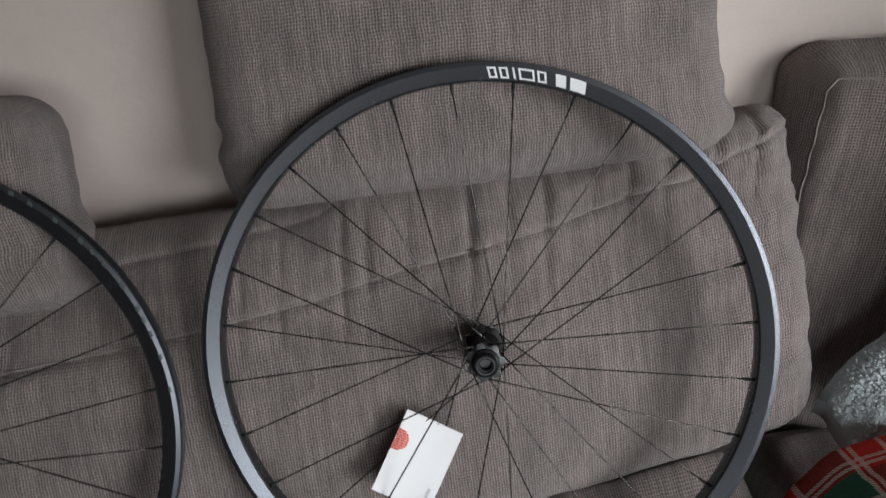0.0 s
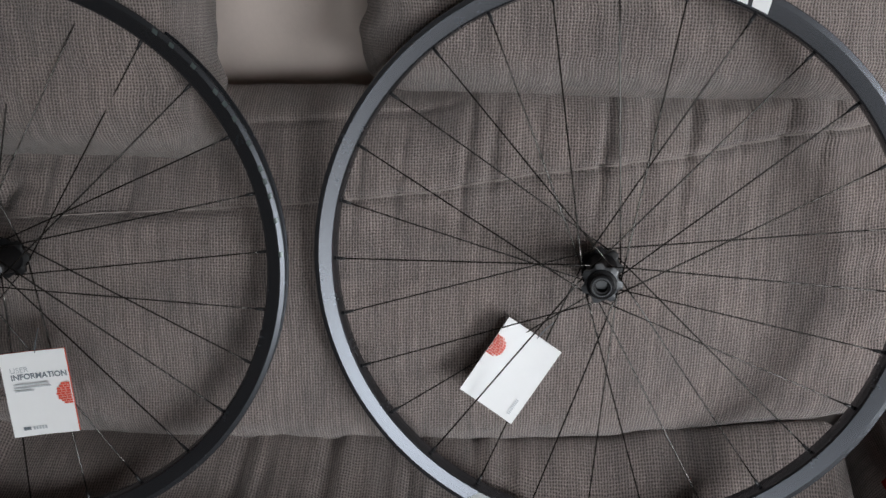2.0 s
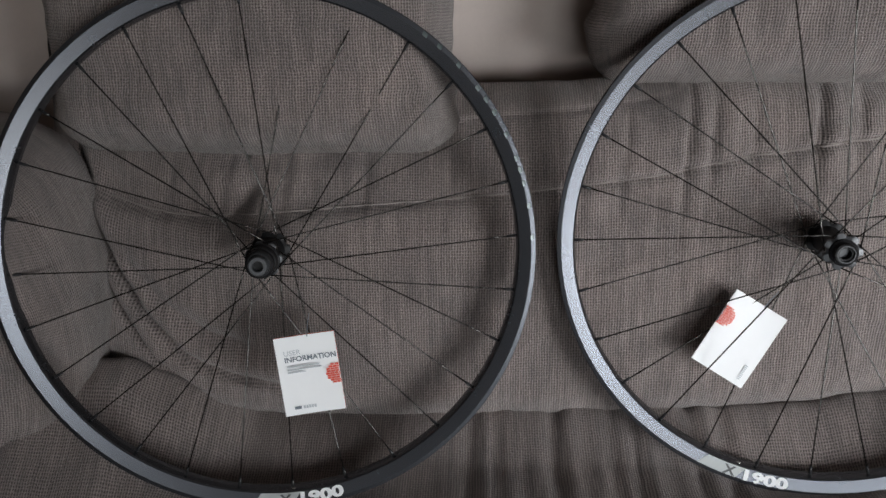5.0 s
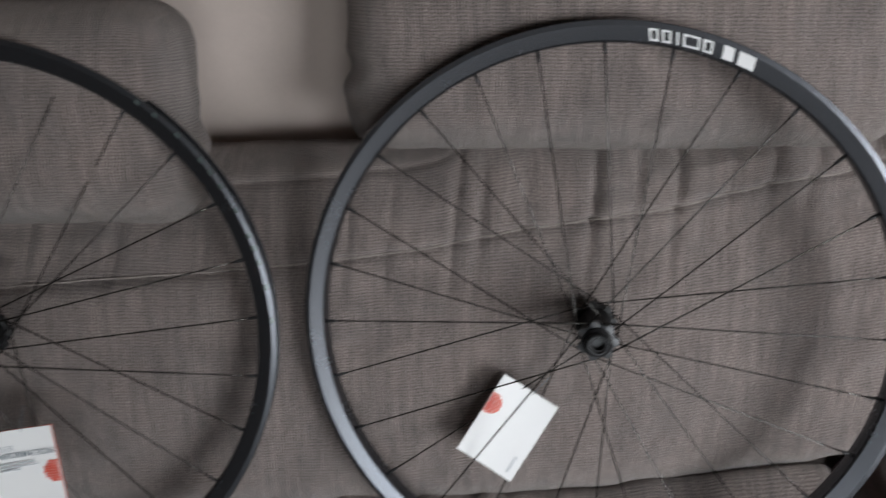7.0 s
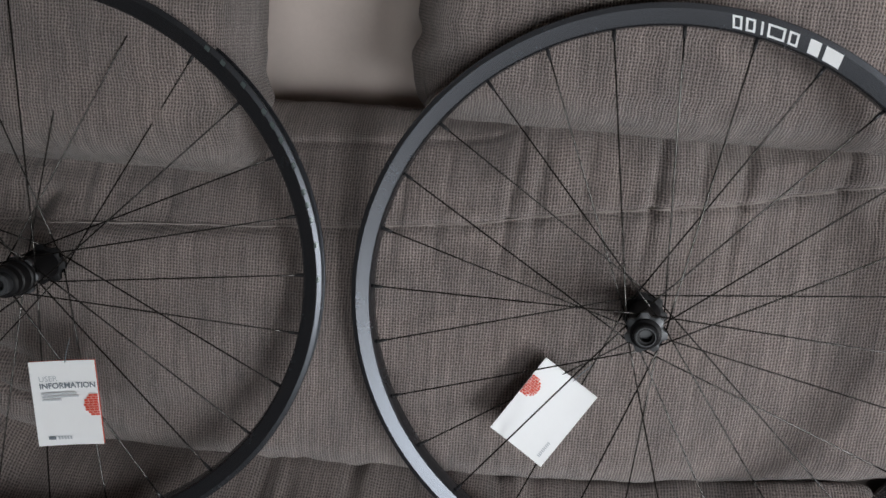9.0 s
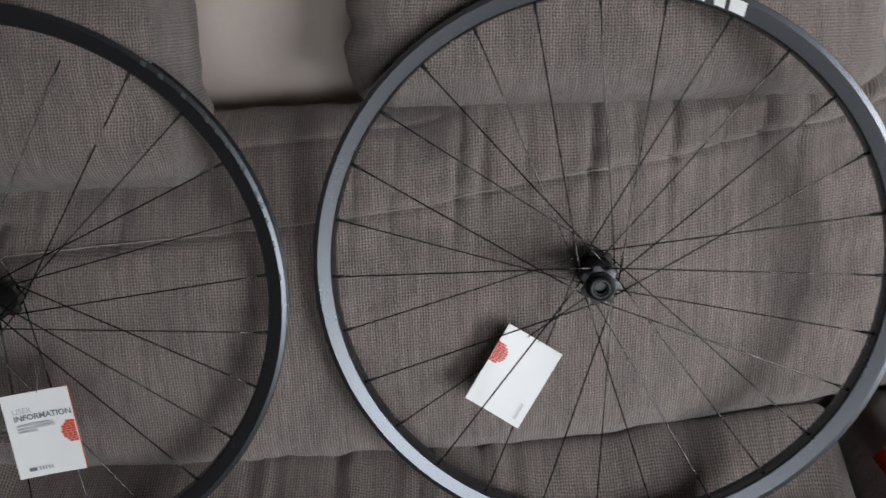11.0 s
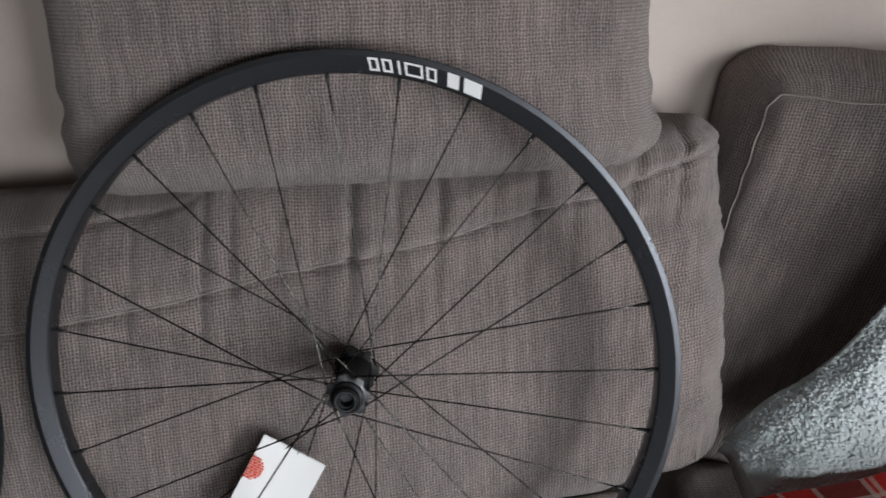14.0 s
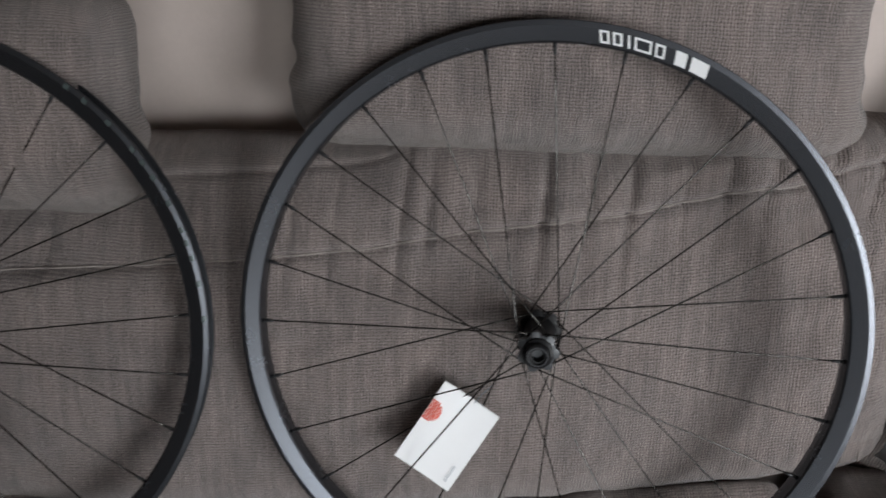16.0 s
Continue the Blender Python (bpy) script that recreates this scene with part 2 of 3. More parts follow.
def cushion_bm(hx, hy, hz, r, nx, nz, ny=8, shape=None):
    """A rounded box of half sizes hx, hy, hz with edge radius r; shape moves each point. UVs in metres along the cloth."""
    bm = bmesh.new()
    uvl = bm.loops.layers.uv.new("uv")
    xs, ys, zs = cluster(nx, -hx, hx, r), cluster(ny, -hy, hy, min(r, hy)), cluster(nz, -hz, hz, r)
    seen = {}

    def vert(x, y, z):
        key = (round(x, 5), round(y, 5), round(z, 5))
        if key not in seen:
            rr = min(r, hx, hy, hz) * 0.999
            core = Vector((max(-hx + rr, min(hx - rr, x)), max(-hy + rr, min(hy - rr, y)), max(-hz + rr, min(hz - rr, z))))
            d = Vector((x, y, z)) - core
            p = core + d.normalized() * rr if d.length > 1e-7 else Vector((x, y, z))
            seen[key] = bm.verts.new(shape(p) if shape else p)
        return seen[key]

    def quad(a, b, c, d, uvs):
        vs = [vert(*a), vert(*b), vert(*c), vert(*d)]
        if len(set(vs)) < 4:
            return
        try:
            f = bm.faces.new(vs)
        except ValueError:
            return
        for lp, t in zip(f.loops, uvs):
            lp[uvl].uv = t

    for s in (-1, 1):
        for i in range(len(xs) - 1):
            for j in range(len(zs) - 1):
                a, b, c, d = xs[i], xs[i + 1], zs[j], zs[j + 1]
                quad((a, s * hy, c), (b, s * hy, c), (b, s * hy, d), (a, s * hy, d), ((a, c), (b, c), (b, d), (a, d)))
        for i in range(len(xs) - 1):
            for j in range(len(ys) - 1):
                a, b, c, d = xs[i], xs[i + 1], ys[j], ys[j + 1]
                o = s * (hz + hy)
                quad((a, c, s * hz), (b, c, s * hz), (b, d, s * hz), (a, d, s * hz), ((a, o + c), (b, o + c), (b, o + d), (a, o + d)))
        for i in range(len(ys) - 1):
            for j in range(len(zs) - 1):
                a, b, c, d = ys[i], ys[i + 1], zs[j], zs[j + 1]
                o = s * (hx + hy)
                quad((s * hx, a, c), (s * hx, b, c), (s * hx, b, d), (s * hx, a, d), ((o + a, c), (o + b, c), (o + b, d), (o + a, d)))
    return bm


def tube_bm(points, r, sides=6, bm=None):
    """A round cord or wire along points."""
    bm = bm or bmesh.new()
    rings = []
    for i, p in enumerate(points):
        d = (Vector(points[min(i + 1, len(points) - 1)]) - Vector(points[max(i - 1, 0)])).normalized()
        a = d.orthogonal().normalized()
        b = d.cross(a)
        rings.append([bm.verts.new(Vector(p) + r * (math.cos(k * 2 * math.pi / sides) * a + math.sin(k * 2 * math.pi / sides) * b)) for k in range(sides)])
    for i in range(len(rings) - 1):
        q = min(range(sides), key=lambda s: (rings[i + 1][s].co - rings[i][0].co).length)
        for k in range(sides):
            bm.faces.new((rings[i][k], rings[i][(k + 1) % sides], rings[i + 1][(k + 1 + q) % sides], rings[i + 1][(k + q) % sides]))
    bm.faces.new(rings[0])
    bm.faces.new(rings[-1])
    return bm


def lathe_bm(profile, sides=48, lobes=0, depth=0.0, closed=False, hard=False):
    """Turns (radius, y) pairs round the y axis; lobes ripple the outline of points whose third value is 1."""
    bm = bmesh.new()
    rings = []
    for k in range(sides):
        a = 2 * math.pi * k / sides
        ring = []
        for q in profile:
            r = q[0]
            if lobes and len(q) > 2:
                r += depth * max(-1, min(1, 1.8 * math.cos(lobes * a)))
            ring.append(bm.verts.new((r * math.cos(a), q[1], r * math.sin(a))))
        rings.append(ring)
    n = len(profile)
    for k in range(sides):
        for i in range(n if closed else n - 1):
            j = (i + 1) % n
            bm.faces.new((rings[k][i], rings[k][j], rings[(k + 1) % sides][j], rings[(k + 1) % sides][i]))
    bmesh.ops.remove_doubles(bm, verts=bm.verts[:], dist=1e-6)
    if hard:
        bmesh.ops.recalc_face_normals(bm, faces=bm.faces[:])
        for e in bm.edges:
            if len(e.link_faces) == 2 and e.calc_face_angle(0) > radians(24 if hard is True else hard):
                e.smooth = False
    return bm


def bump1(x, c, w):
    return math.exp(-((x - c) / w) ** 2)


def fbm(x, y, z=0.0):
    return noise.fractal(Vector((x, y, z)), 0.6, 2.0, 4)


# ---- the room ----
SOFA = pose(0, 0, 0, 0, 0, 7.5)     # the sofa stands square to the wall behind it
BACK, FRONT, LEFT, RIGHT, TOP = 0.29, -5.9, -2.5, 2.4, 2.4


def slab(name, x0, x1, y0, y1, z0, z1, material, label, category):
    ob = new(name, mesh_of(name, box_bm(x1 - x0, y1 - y0, z1 - z0, ((x0 + x1) / 2, (y0 + y1) / 2, (z0 + z1) / 2)), material, False))
    ob.matrix_world = SOFA
    return tagged(ob, label, category, kind="structure")


# only wall_back is in view; the rest closes the room and sets the bounce
slab("floor", LEFT - 0.1, RIGHT + 0.1, FRONT - 0.1, BACK + 0.1, -0.1, 0.0, CARPET, "dark carpeted floor under the sofa", "floor")
slab("ceiling", LEFT - 0.1, RIGHT + 0.1, FRONT - 0.1, BACK + 0.1, TOP, TOP + 0.1, CEILING, "plain grey painted ceiling", "ceiling")
slab("wall_back", LEFT - 0.1, RIGHT + 0.1, BACK, BACK + 0.1, 0.0, TOP, WALL, "warm beige painted wall behind the sofa", "wall")
slab("wall_left", LEFT - 0.1, LEFT, FRONT, BACK, 0.0, TOP, WALL_UNSEEN, "plain unseen side wall, brown for warm bounce", "wall")
slab("wall_right", RIGHT, RIGHT + 0.1, FRONT, BACK, 0.0, TOP, WALL_UNSEEN, "plain unseen side wall, brown for warm bounce", "wall")
WINDOW_WALL = SOFA @ pose(1.75, -2.2, 0, 0, 0, 38.5)      # unseen wall with the wide window, turned so its lamp faces the sofa
for x0, x1, z0, z1 in ((-1.23, -0.85, 0, TOP), (0.85, 2.5, 0, TOP), (-0.85, 0.85, 0, 0.26), (-0.85, 0.85, 1.56, TOP)):
    ob = slab("wall_slant", x0, x1, -0.12, -0.02, z0, z1, WALL_UNSEEN, "plain unseen wall round the window, brown for warm bounce", "wall")
    ob.matrix_world = WINDOW_WALL
NARROW = (-0.38, 0.70, 0.76, 1.38)                       # the unseen second window, in the front wall, sized by the rims' highlight
for x0, x1, z0, z1 in ((LEFT, NARROW[0], 0, TOP), (NARROW[1], 0.80, 0, TOP), (NARROW[0], NARROW[1], 0, NARROW[2]), (NARROW[0], NARROW[1], NARROW[3], TOP)):
    slab("wall_front", x0, x1, -3.06, -2.96, z0, z1, WALL_UNSEEN, "plain unseen wall facing the sofa, brown for warm bounce", "wall")


# ---- the sofa ----
sofa = thing("sofa", SOFA, "taupe grey chenille sofa with deep seats against a beige wall", "sofa")


def lower_edge(x):
    return 0.499 + 0.11 * (x + 0.47) ** 2 + 1.1 * max(0.0, -0.74 - x) ** 2


def seam_height(x):
    return 0.352 + 0.090 * x + 0.06 * max(0.0, x - 0.1) + 0.002 * math.sin(9 * x)


random.seed(4)
FOLDS = [(-0.27 + 0.052 * i + random.uniform(-0.016, 0.016), random.uniform(0.5, 1.2), random.uniform(0.04, 0.085)) for i in range(14)] + \
        [(-0.83 + 0.09 * i + random.uniform(-0.02, 0.02), random.uniform(0.3, 0.8), random.uniform(0.04, 0.09)) for i in range(5)]
PANEL_X, PANEL_H, PANEL_D = -0.2925, 0.462, 0.20


DRAPES = (
    (((-0.985, 0.345), (-0.925, 0.235), (-0.860, 0.140), (-0.800, 0.092), (-0.735, 0.070), (-0.620, 0.055)), 0.026, 0.0075),
    (((-0.940, 0.200), (-0.900, 0.130), (-0.850, 0.070), (-0.760, 0.032)), 0.020, 0.0070),
    (((-0.900, 0.235), (-0.830, 0.165), (-0.760, 0.130), (-0.700, 0.118)), 0.011, 0.0080),
    (((-0.690, 0.335), (-0.725, 0.290), (-0.745, 0.240)), 0.014, 0.0110),
    (((-0.712, 0.420), (-0.720, 0.385), (-0.712, 0.350)), 0.016, 0.0060),
)


def beside(line, x, s):
    """Signed distance to the nearest stretch of a line (above it positive) and how far along it, 0 to 1."""
    best = None
    n = len(line) - 1
    for k in range(n):
        (x0, s0), (x1, s1) = line[k], line[k + 1]
        u, v = x1 - x0, s1 - s0
        t = max(0.0, min(1.0, ((x - x0) * u + (s - s0) * v) / (u * u + v * v)))
        dx, ds = x - x0 - t * u, s - s0 - t * v
        d = math.hypot(dx, ds)
        if best is None or d < abs(best[0]):
            best = (d if u * ds - v * dx > 0 else -d, (k + t) / n)
    return best


def panel_shape(p):
    x, s, y = p.x + PANEL_X, p.z + PANEL_H / 2, p.y + PANEL_D / 2
    front = max(0.0, 1 - y / 0.12)
    up = lower_edge(x) - 0.525
    q = seam_height(x)
    move = 0.0
    move -= 0.016 * math.sin(math.pi * min(1, max(0, s / 0.36))) * (1 - 0.3 * math.cos(6 * x))
    move += 0.0055 * bump1(s, q, 0.0045) - 0.003 * bump1(s, q + 0.014, 0.012) - 0.002 * bump1(s, q - 0.013, 0.010)
    for c, a, reach in FOLDS:
        lean = c + 0.10 * (s - q)
        w = a * (bump1(s, q + 0.03, reach) if s > q else bump1(s, q + 0.02, reach * 1.1))
        move += w * (0.0074 * bump1(x, lean, 0.0050) - 0.0036 * bump1(x, lean + 0.017, 0.012))
    move += 0.45 * max(0.0, s - q - 0.045)
    if x < -0.30:
        rest = min(1, (-0.30 - x) / 0.28)
        move += 0.034 * rest * min(1, max(0, (s - q + 0.035) / 0.045)) ** 2
    # slack cloth pulled towards the arm, in long overlapping folds
    if x < -0.45:
        for line, a, w in DRAPES:
            d, t = beside(line, x, s)
            fade = min(1, 5 * t, 5 * (1 - t))
            if abs(d) < 0.09 and fade > 0:
                move += a * fade * (bump1(d, -0.004, w) - 0.55 * bump1(d, 0.020, 0.016) + 0.25 * bump1(d, -0.022, 0.012))
    move += 0.006 * fbm(5 * x, 5 * s, 1) + 0.0022 * fbm(21 * x, 17 * s, 4)
    move += 0.012 * bump1(math.hypot((x + 0.30) * 0.8, s - 0.13), 0, 0.11)
    # fuller in the middle, a second crease above the seam, a soft end near the corner
    move -= 0.016 * bump1(math.hypot(x - 0.02, s - 0.25), 0, 0.12)
    move += (0.006 * bump1(s, q + 0.098, 0.0042) - 0.002 * bump1(s, q + 0.110, 0.010)) * max(0.0, min(1.0, (-0.10 - x) / 0.15))
    end = max(0.0, -0.77 - x)
    move += 1.4 * end * end
    edge = max(0.0, x - 0.33)
    move += 0.35 * edge * edge
    sink = 0.040 * min(1, max(0, (x + 0.12) / 0.40)) * max(0, (s - 0.30) / 0.165)
    top = -sink + 0.010 * fbm(4 * x, 3.3, 7) * max(0, (s - 0.3) / 0.12)
    if x > 0.24:
        move += 0.005 * math.sin(95 * s + 40 * (x - 0.3) ** 2 + 6 * x) * min(1, (x - 0.24) / 0.08) * (0.4 + 0.6 * abs(fbm(7 * s, 3, 1)))
    side = 0.004 * fbm(30 * s, 20 * y, 2) * (1 if x > 0.35 else 0)
    return Vector((p.x + side, p.y + move * front, p.z + up + top))


PANEL_M = pose(PANEL_X, 0.006, 0.486, -16.5, 0, 0) @ pose(0, PANEL_D / 2, PANEL_H / 2)
panel_bm = cushion_bm(0.7205, PANEL_D / 2, PANEL_H / 2, 0.055, 340, 150, 14, panel_shape)
panel_bm.transform(PANEL_M)
panel = part("back_cushion", panel_bm, FABRIC, sofa, "wide lower back cushion with gathered seam")


def panel_point(x, s, y):
    return PANEL_M @ panel_shape(Vector((x - PANEL_X, y - PANEL_D / 2, s - PANEL_H / 2)))


part("seam", tube_bm([panel_point(-0.90 + 0.008 * i, seam_height(-0.90 + 0.008 * i), 0.0) + Vector((0, -0.0012, 0.0008)) for i in range(154)], 0.0011, 5), THREAD, panel, "stitched seam line")
ridge = [panel_point(0.375 + 0.006 * math.sin(14 * t), 0.03 + 0.30 * t, 0.006) + Vector((0.006, -0.002, 0)) for t in [i / 60 for i in range(61)]]
part("seam", tube_bm(ridge, 0.0013, 5), THREAD, panel, "puckered side seam")


def seat_shape(p, cx, cy, dents):
    x, y = p.x + cx, p.y + cy
    up = max(0.0, (p.z + 0.04) / 0.12)
    z = 0.012 * math.sin(3 * x + 1) * 0.5 + 0.006 * fbm(4 * x, 4 * y, 3) + 0.002 * fbm(18 * x, 9 * y, 9)
    for dx, dy, w, a in dents:
        z -= a * math.exp(-((x - dx) / w) ** 2 - ((y - dy) / 0.05) ** 2)
    z += (0.029 + 0.15 * max(0, min(x, 0.26) + 0.02) * (1 - min(1, max(0, (x - 0.30) / 0.06)))) * min(1, max(0, (y + 0.06) / 0.09))
    z += 0.085 * min(1, max(0, (-0.72 - x) / 0.16)) * min(1, max(0, (y + 0.16) / 0.14))
    # gathers running forwards from the back
    g = 0.0
    for k in range(11):
        c = -0.42 + 0.036 * k + 0.006 * math.sin(5.1 * k)
        g += (0.5 + 0.5 * math.sin(2.3 * k + 1)) * (bump1(x, c, 0.008) - 0.5 * bump1(x, c + 0.016, 0.010))
    z -= 0.009 * g * bump1(y, -0.04, 0.13)
    return Vector((p.x, p.y, p.z + z * up))


seat_bm = cushion_bm(0.69, 0.34, 0.085, 0.05, 150, 8, 60, lambda p: seat_shape(p, -0.36, -0.28, ((-0.01, -0.078, 0.10, 0.020), (-0.648, -0.112, 0.10, 0.018))))
seat_bm.transform(pose(-0.36, -0.28, 0.368))
part("seat_cushion", seat_bm, FABRIC, sofa, "seat cushion with gathered folds at the back")
seat2_bm = cushion_bm(0.36, 0.39, 0.085, 0.05, 60, 8, 50, lambda p: seat_shape(p, 0.72, -0.23, ()))
seat2_bm.transform(pose(0.72, -0.23, 0.345))
part("seat_cushion", seat2_bm, FABRIC, sofa, "seat cushion under the folded throw")


CORNER_D = 0.105


def corner_shape(p):
    x, y, z = p.x, p.y, p.z
    up = (z + 0.265) / 0.53
    out = -0.018 * (1 - (x / 0.32) ** 2) * max(0, 1 - (z / 0.30) ** 2) * (1 if y < 0 else 0.2) + 0.006 * fbm(6 * x, 6 * z, 5) + 0.0015 * fbm(25 * x, 20 * z, 3)
    body = max(0.0, 1 - ((y - 0.03) / 0.125) ** 2)
    crown = 0.020 * body * max(0, z / 0.265) ** 4
    # the gusset swells beside the front seam, most near the top
    swell = -0.062 * body * max(0, -x / 0.31) ** 5 * (0.35 + 0.65 * up)
    pucker = 0.0012 * math.sin(150 * z) * bump1(y, -CORNER_D + 0.02, 0.03) * max(0, -x / 0.31) ** 6
    return Vector((x + swell + pucker - 0.085 * (1 - up), y + out, z + crown + 0.006 * fbm(5 * x, 8 * y, 2)))


corner_bm = cushion_bm(0.31, CORNER_D, 0.265, 0.032, 60, 54, 20, corner_shape)
CORNER_M = pose(0.455, 0.155, 0.695, 0, 0, -32) @ pose(0.315, CORNER_D, 0, -3, 0, 0)
corner_bm.transform(CORNER_M)
corner = part("back_cushion", corner_bm, FABRIC, sofa, "upright box back cushion with piped edges")
edge_path = [Vector((-0.3012, -CORNER_D + 0.0086, -0.22 + 0.46 * t / 40)) for t in range(41)] + [Vector((-0.292 + 0.58 * t / 40, -CORNER_D + 0.0086, 0.2562)) for t in range(41)]
part("piping", tube_bm([CORNER_M @ corner_shape(q) for q in edge_path], 0.0013, 6), THREAD, corner, "raised seam along the edge")


def arm_shape(p):
    x, y, z = p.x, p.y, p.z
    puff = max(-0.06, 0.11 * (1 - ((z - 0.07) / 0.30) ** 2)) * (1 if x > 0 else 0.3)
    return Vector((x + puff + 0.006 * fbm(5 * y, 5 * z, 8), y - 0.03 * math.cos(min(1.5, abs(z) / 0.28)) + 0.006 * fbm(5 * x, 5 * z, 3), z + 0.01 * fbm(4 * x, 4 * y, 1)))


arm_bm = cushion_bm(0.13, 0.13, 0.28, 0.09, 24, 50, 22, arm_shape)
arm_bm.transform(pose(-1.145, 0.082, 0.60))
part("side_cushion", arm_bm, FABRIC, sofa, "plump rounded cushion at the end of the sofa")
part("armrest", cushion_bm(0.10, 0.43, 0.19, 0.05, 12, 24, 40), FABRIC, sofa, "").matrix_basis = pose(-1.06, -0.20, 0.245)
part("base", box_bm(2.22, 0.86, 0.22, (-0.02, -0.17, 0.165), 0.02), FABRIC, sofa, "upholstered base", False)
part("back_frame", box_bm(2.22, 0.12, 0.62, (-0.02, 0.22, 0.36), 0.02), FABRIC, sofa, "", False)
for x, y in ((-1.05, -0.52), (1.0, -0.52), (-1.05, 0.2), (1.0, 0.2)):
    part("foot", box_bm(0.06, 0.06, 0.056, (x, y, 0.028), 0.006), HUB, sofa, "short black foot", False)


# ---- loose back pillows ----
def pillow(hx, hz, hy, seed, corner, waist):
    def shape(p):
        x, y, z = p.x, p.y, p.z
        u, v = min(1, abs(x) / hx), min(1, abs(z) / hz)
        fat = (1 - u ** 3.2) * (1 - v ** 3.2)
        yy = y * (0.58 + 0.42 * fat ** 0.45) - 0.006 * fat * (1 if y < 0 else 0)
        pull = 1 - 0.045 * (1 - u ** 2) * v - corner * u * v * (1 if z < 0 else 0.4)
        ripple = 0.006 * fbm(6 * x + seed, 6 * z, seed) + 0.002 * fbm(22 * x, 22 * z, seed + 3)
        crease = 0.0
        for k in range(9):
            c = -0.85 * hx + 1.7 * hx * k / 8 + 0.02 * math.sin(seed + 3 * k)
            crease += 0.0045 * bump1(x, c + 0.10 * (z + hz), 0.009) * max(0, 1 - (z + hz) / 0.08)
        # the filling sags into both lower corners, with puckers above them
        low = bump1(z, -hz + 0.040, 0.050)
        wide = 1 - waist * (1 if x > 0 else 0.35) * (1 - low) * u ** 2 - (0.02 if x < 0 else 0) * u ** 4 - 0.02 * (1 - v ** 2) * u
        pucker = 0.0045 * math.sin(105 * z + 14 * x + seed) * bump1(z, -hz + 0.085, 0.055) * u ** 4
        return Vector((x * wide + 0.004 * fbm(9 * z, seed, 1) + (pucker if x > 0 else -pucker), yy + (ripple + crease + pucker) * (1 if y < 0 else 0.3), z * pull))
    return cushion_bm(hx, hy, hz, min(hy * 0.98, 0.062), 90, 70, 14, shape)


right_pillow = thing("back_pillow", SOFA @ pose(0.035, 0.197, 1.096, -7, 0.8, 0), "plump taupe chenille back pillow leaning on the wall", "pillow", "loose pillows on the sofa")
part("cover", pillow(0.318, 0.225, 0.088, 3.0, 0.04, 0.055), FABRIC, right_pillow)
left_pillow = thing("back_pillow", SOFA @ pose(-0.685, 0.142, 0.938, -9, 1.0, 0), "low taupe chenille back pillow with rounded corners", "pillow", "loose pillows on the sofa")
part("cover", pillow(0.258, 0.131, 0.082, 8.0, 0.07, 0.03), FABRIC, left_pillow)


# ---- bicycle wheels ----
RIM_SIDE = ((0.3163, 0.0138), (0.3157, 0.01480), (0.3108, 0.0150), (0.2972, 0.0108), (0.2955, 0.0088), (0.2948, 0.0))
SPOKES = 28


def side_y(r):
    pts = sorted(RIM_SIDE)
    for (r0, w0), (r1, w1) in zip(pts, pts[1:]):
        if r0 <= r <= r1:
            return -(w0 + (w1 - w0) * (r - r0) / (r1 - r0))
    return -0.0145


def on_rim(a0, x, y, base=0.3110, lift=0.0007):
    """A decal point: x metres along the rim from the angle a0, y metres up towards the hub."""
    r = base - y
    a = radians(a0) + x / 0.308
    return Vector((r * math.cos(a), side_y(r) - lift, r * math.sin(a)))


def decal_bar(bm, a0, x0, x1, y0, y1, slant=0.25, lift=0.0007, rows=4):
    n = max(2, int(abs(x1 - x0) / 0.003))
    grid = [[bm.verts.new(on_rim(a0, x0 + (x1 - x0) * i / n + slant * (y0 + (y1 - y0) * j / rows), y0 + (y1 - y0) * j / rows, lift=lift)) for j in range(rows + 1)] for i in range(n + 1)]
    for i in range(n):
        for j in range(rows):
            bm.faces.new((grid[i][j], grid[i + 1][j], grid[i + 1][j + 1], grid[i][j + 1]))


def text_faces(words, size, wide=1.0, bold=0.0):
    """Flat outline faces of words in the built-in font: points and polygons."""
    cu = bpy.data.curves.new("lettering", "FONT")
    cu.body, cu.size, cu.fill_mode, cu.offset, cu.resolution_u = words, size, "FRONT", bold, 4
    ob = bpy.data.objects.new("lettering", cu)
    scene.collection.objects.link(ob)
    dg = bpy.context.evaluated_depsgraph_get()
    me = ob.evaluated_get(dg).to_mesh()
    pts = [(v.co.x * wide, v.co.y) for v in me.vertices]
    polys = [tuple(p.vertices) for p in me.polygons]
    ob.evaluated_get(dg).to_mesh_clear()
    bpy.data.objects.remove(ob)
    bpy.data.curves.remove(cu)
    return pts, polys


def text_bm(words, size, place, wide=1.0, bold=0.0):
    pts, polys = text_faces(words, size, wide, bold)
    bm = bmesh.new()
    vs = [bm.verts.new(place(x, y)) for x, y in pts]
    for p in polys:
        try:
            bm.faces.new([vs[i] for i in p])
        except ValueError:
            pass
    return bm


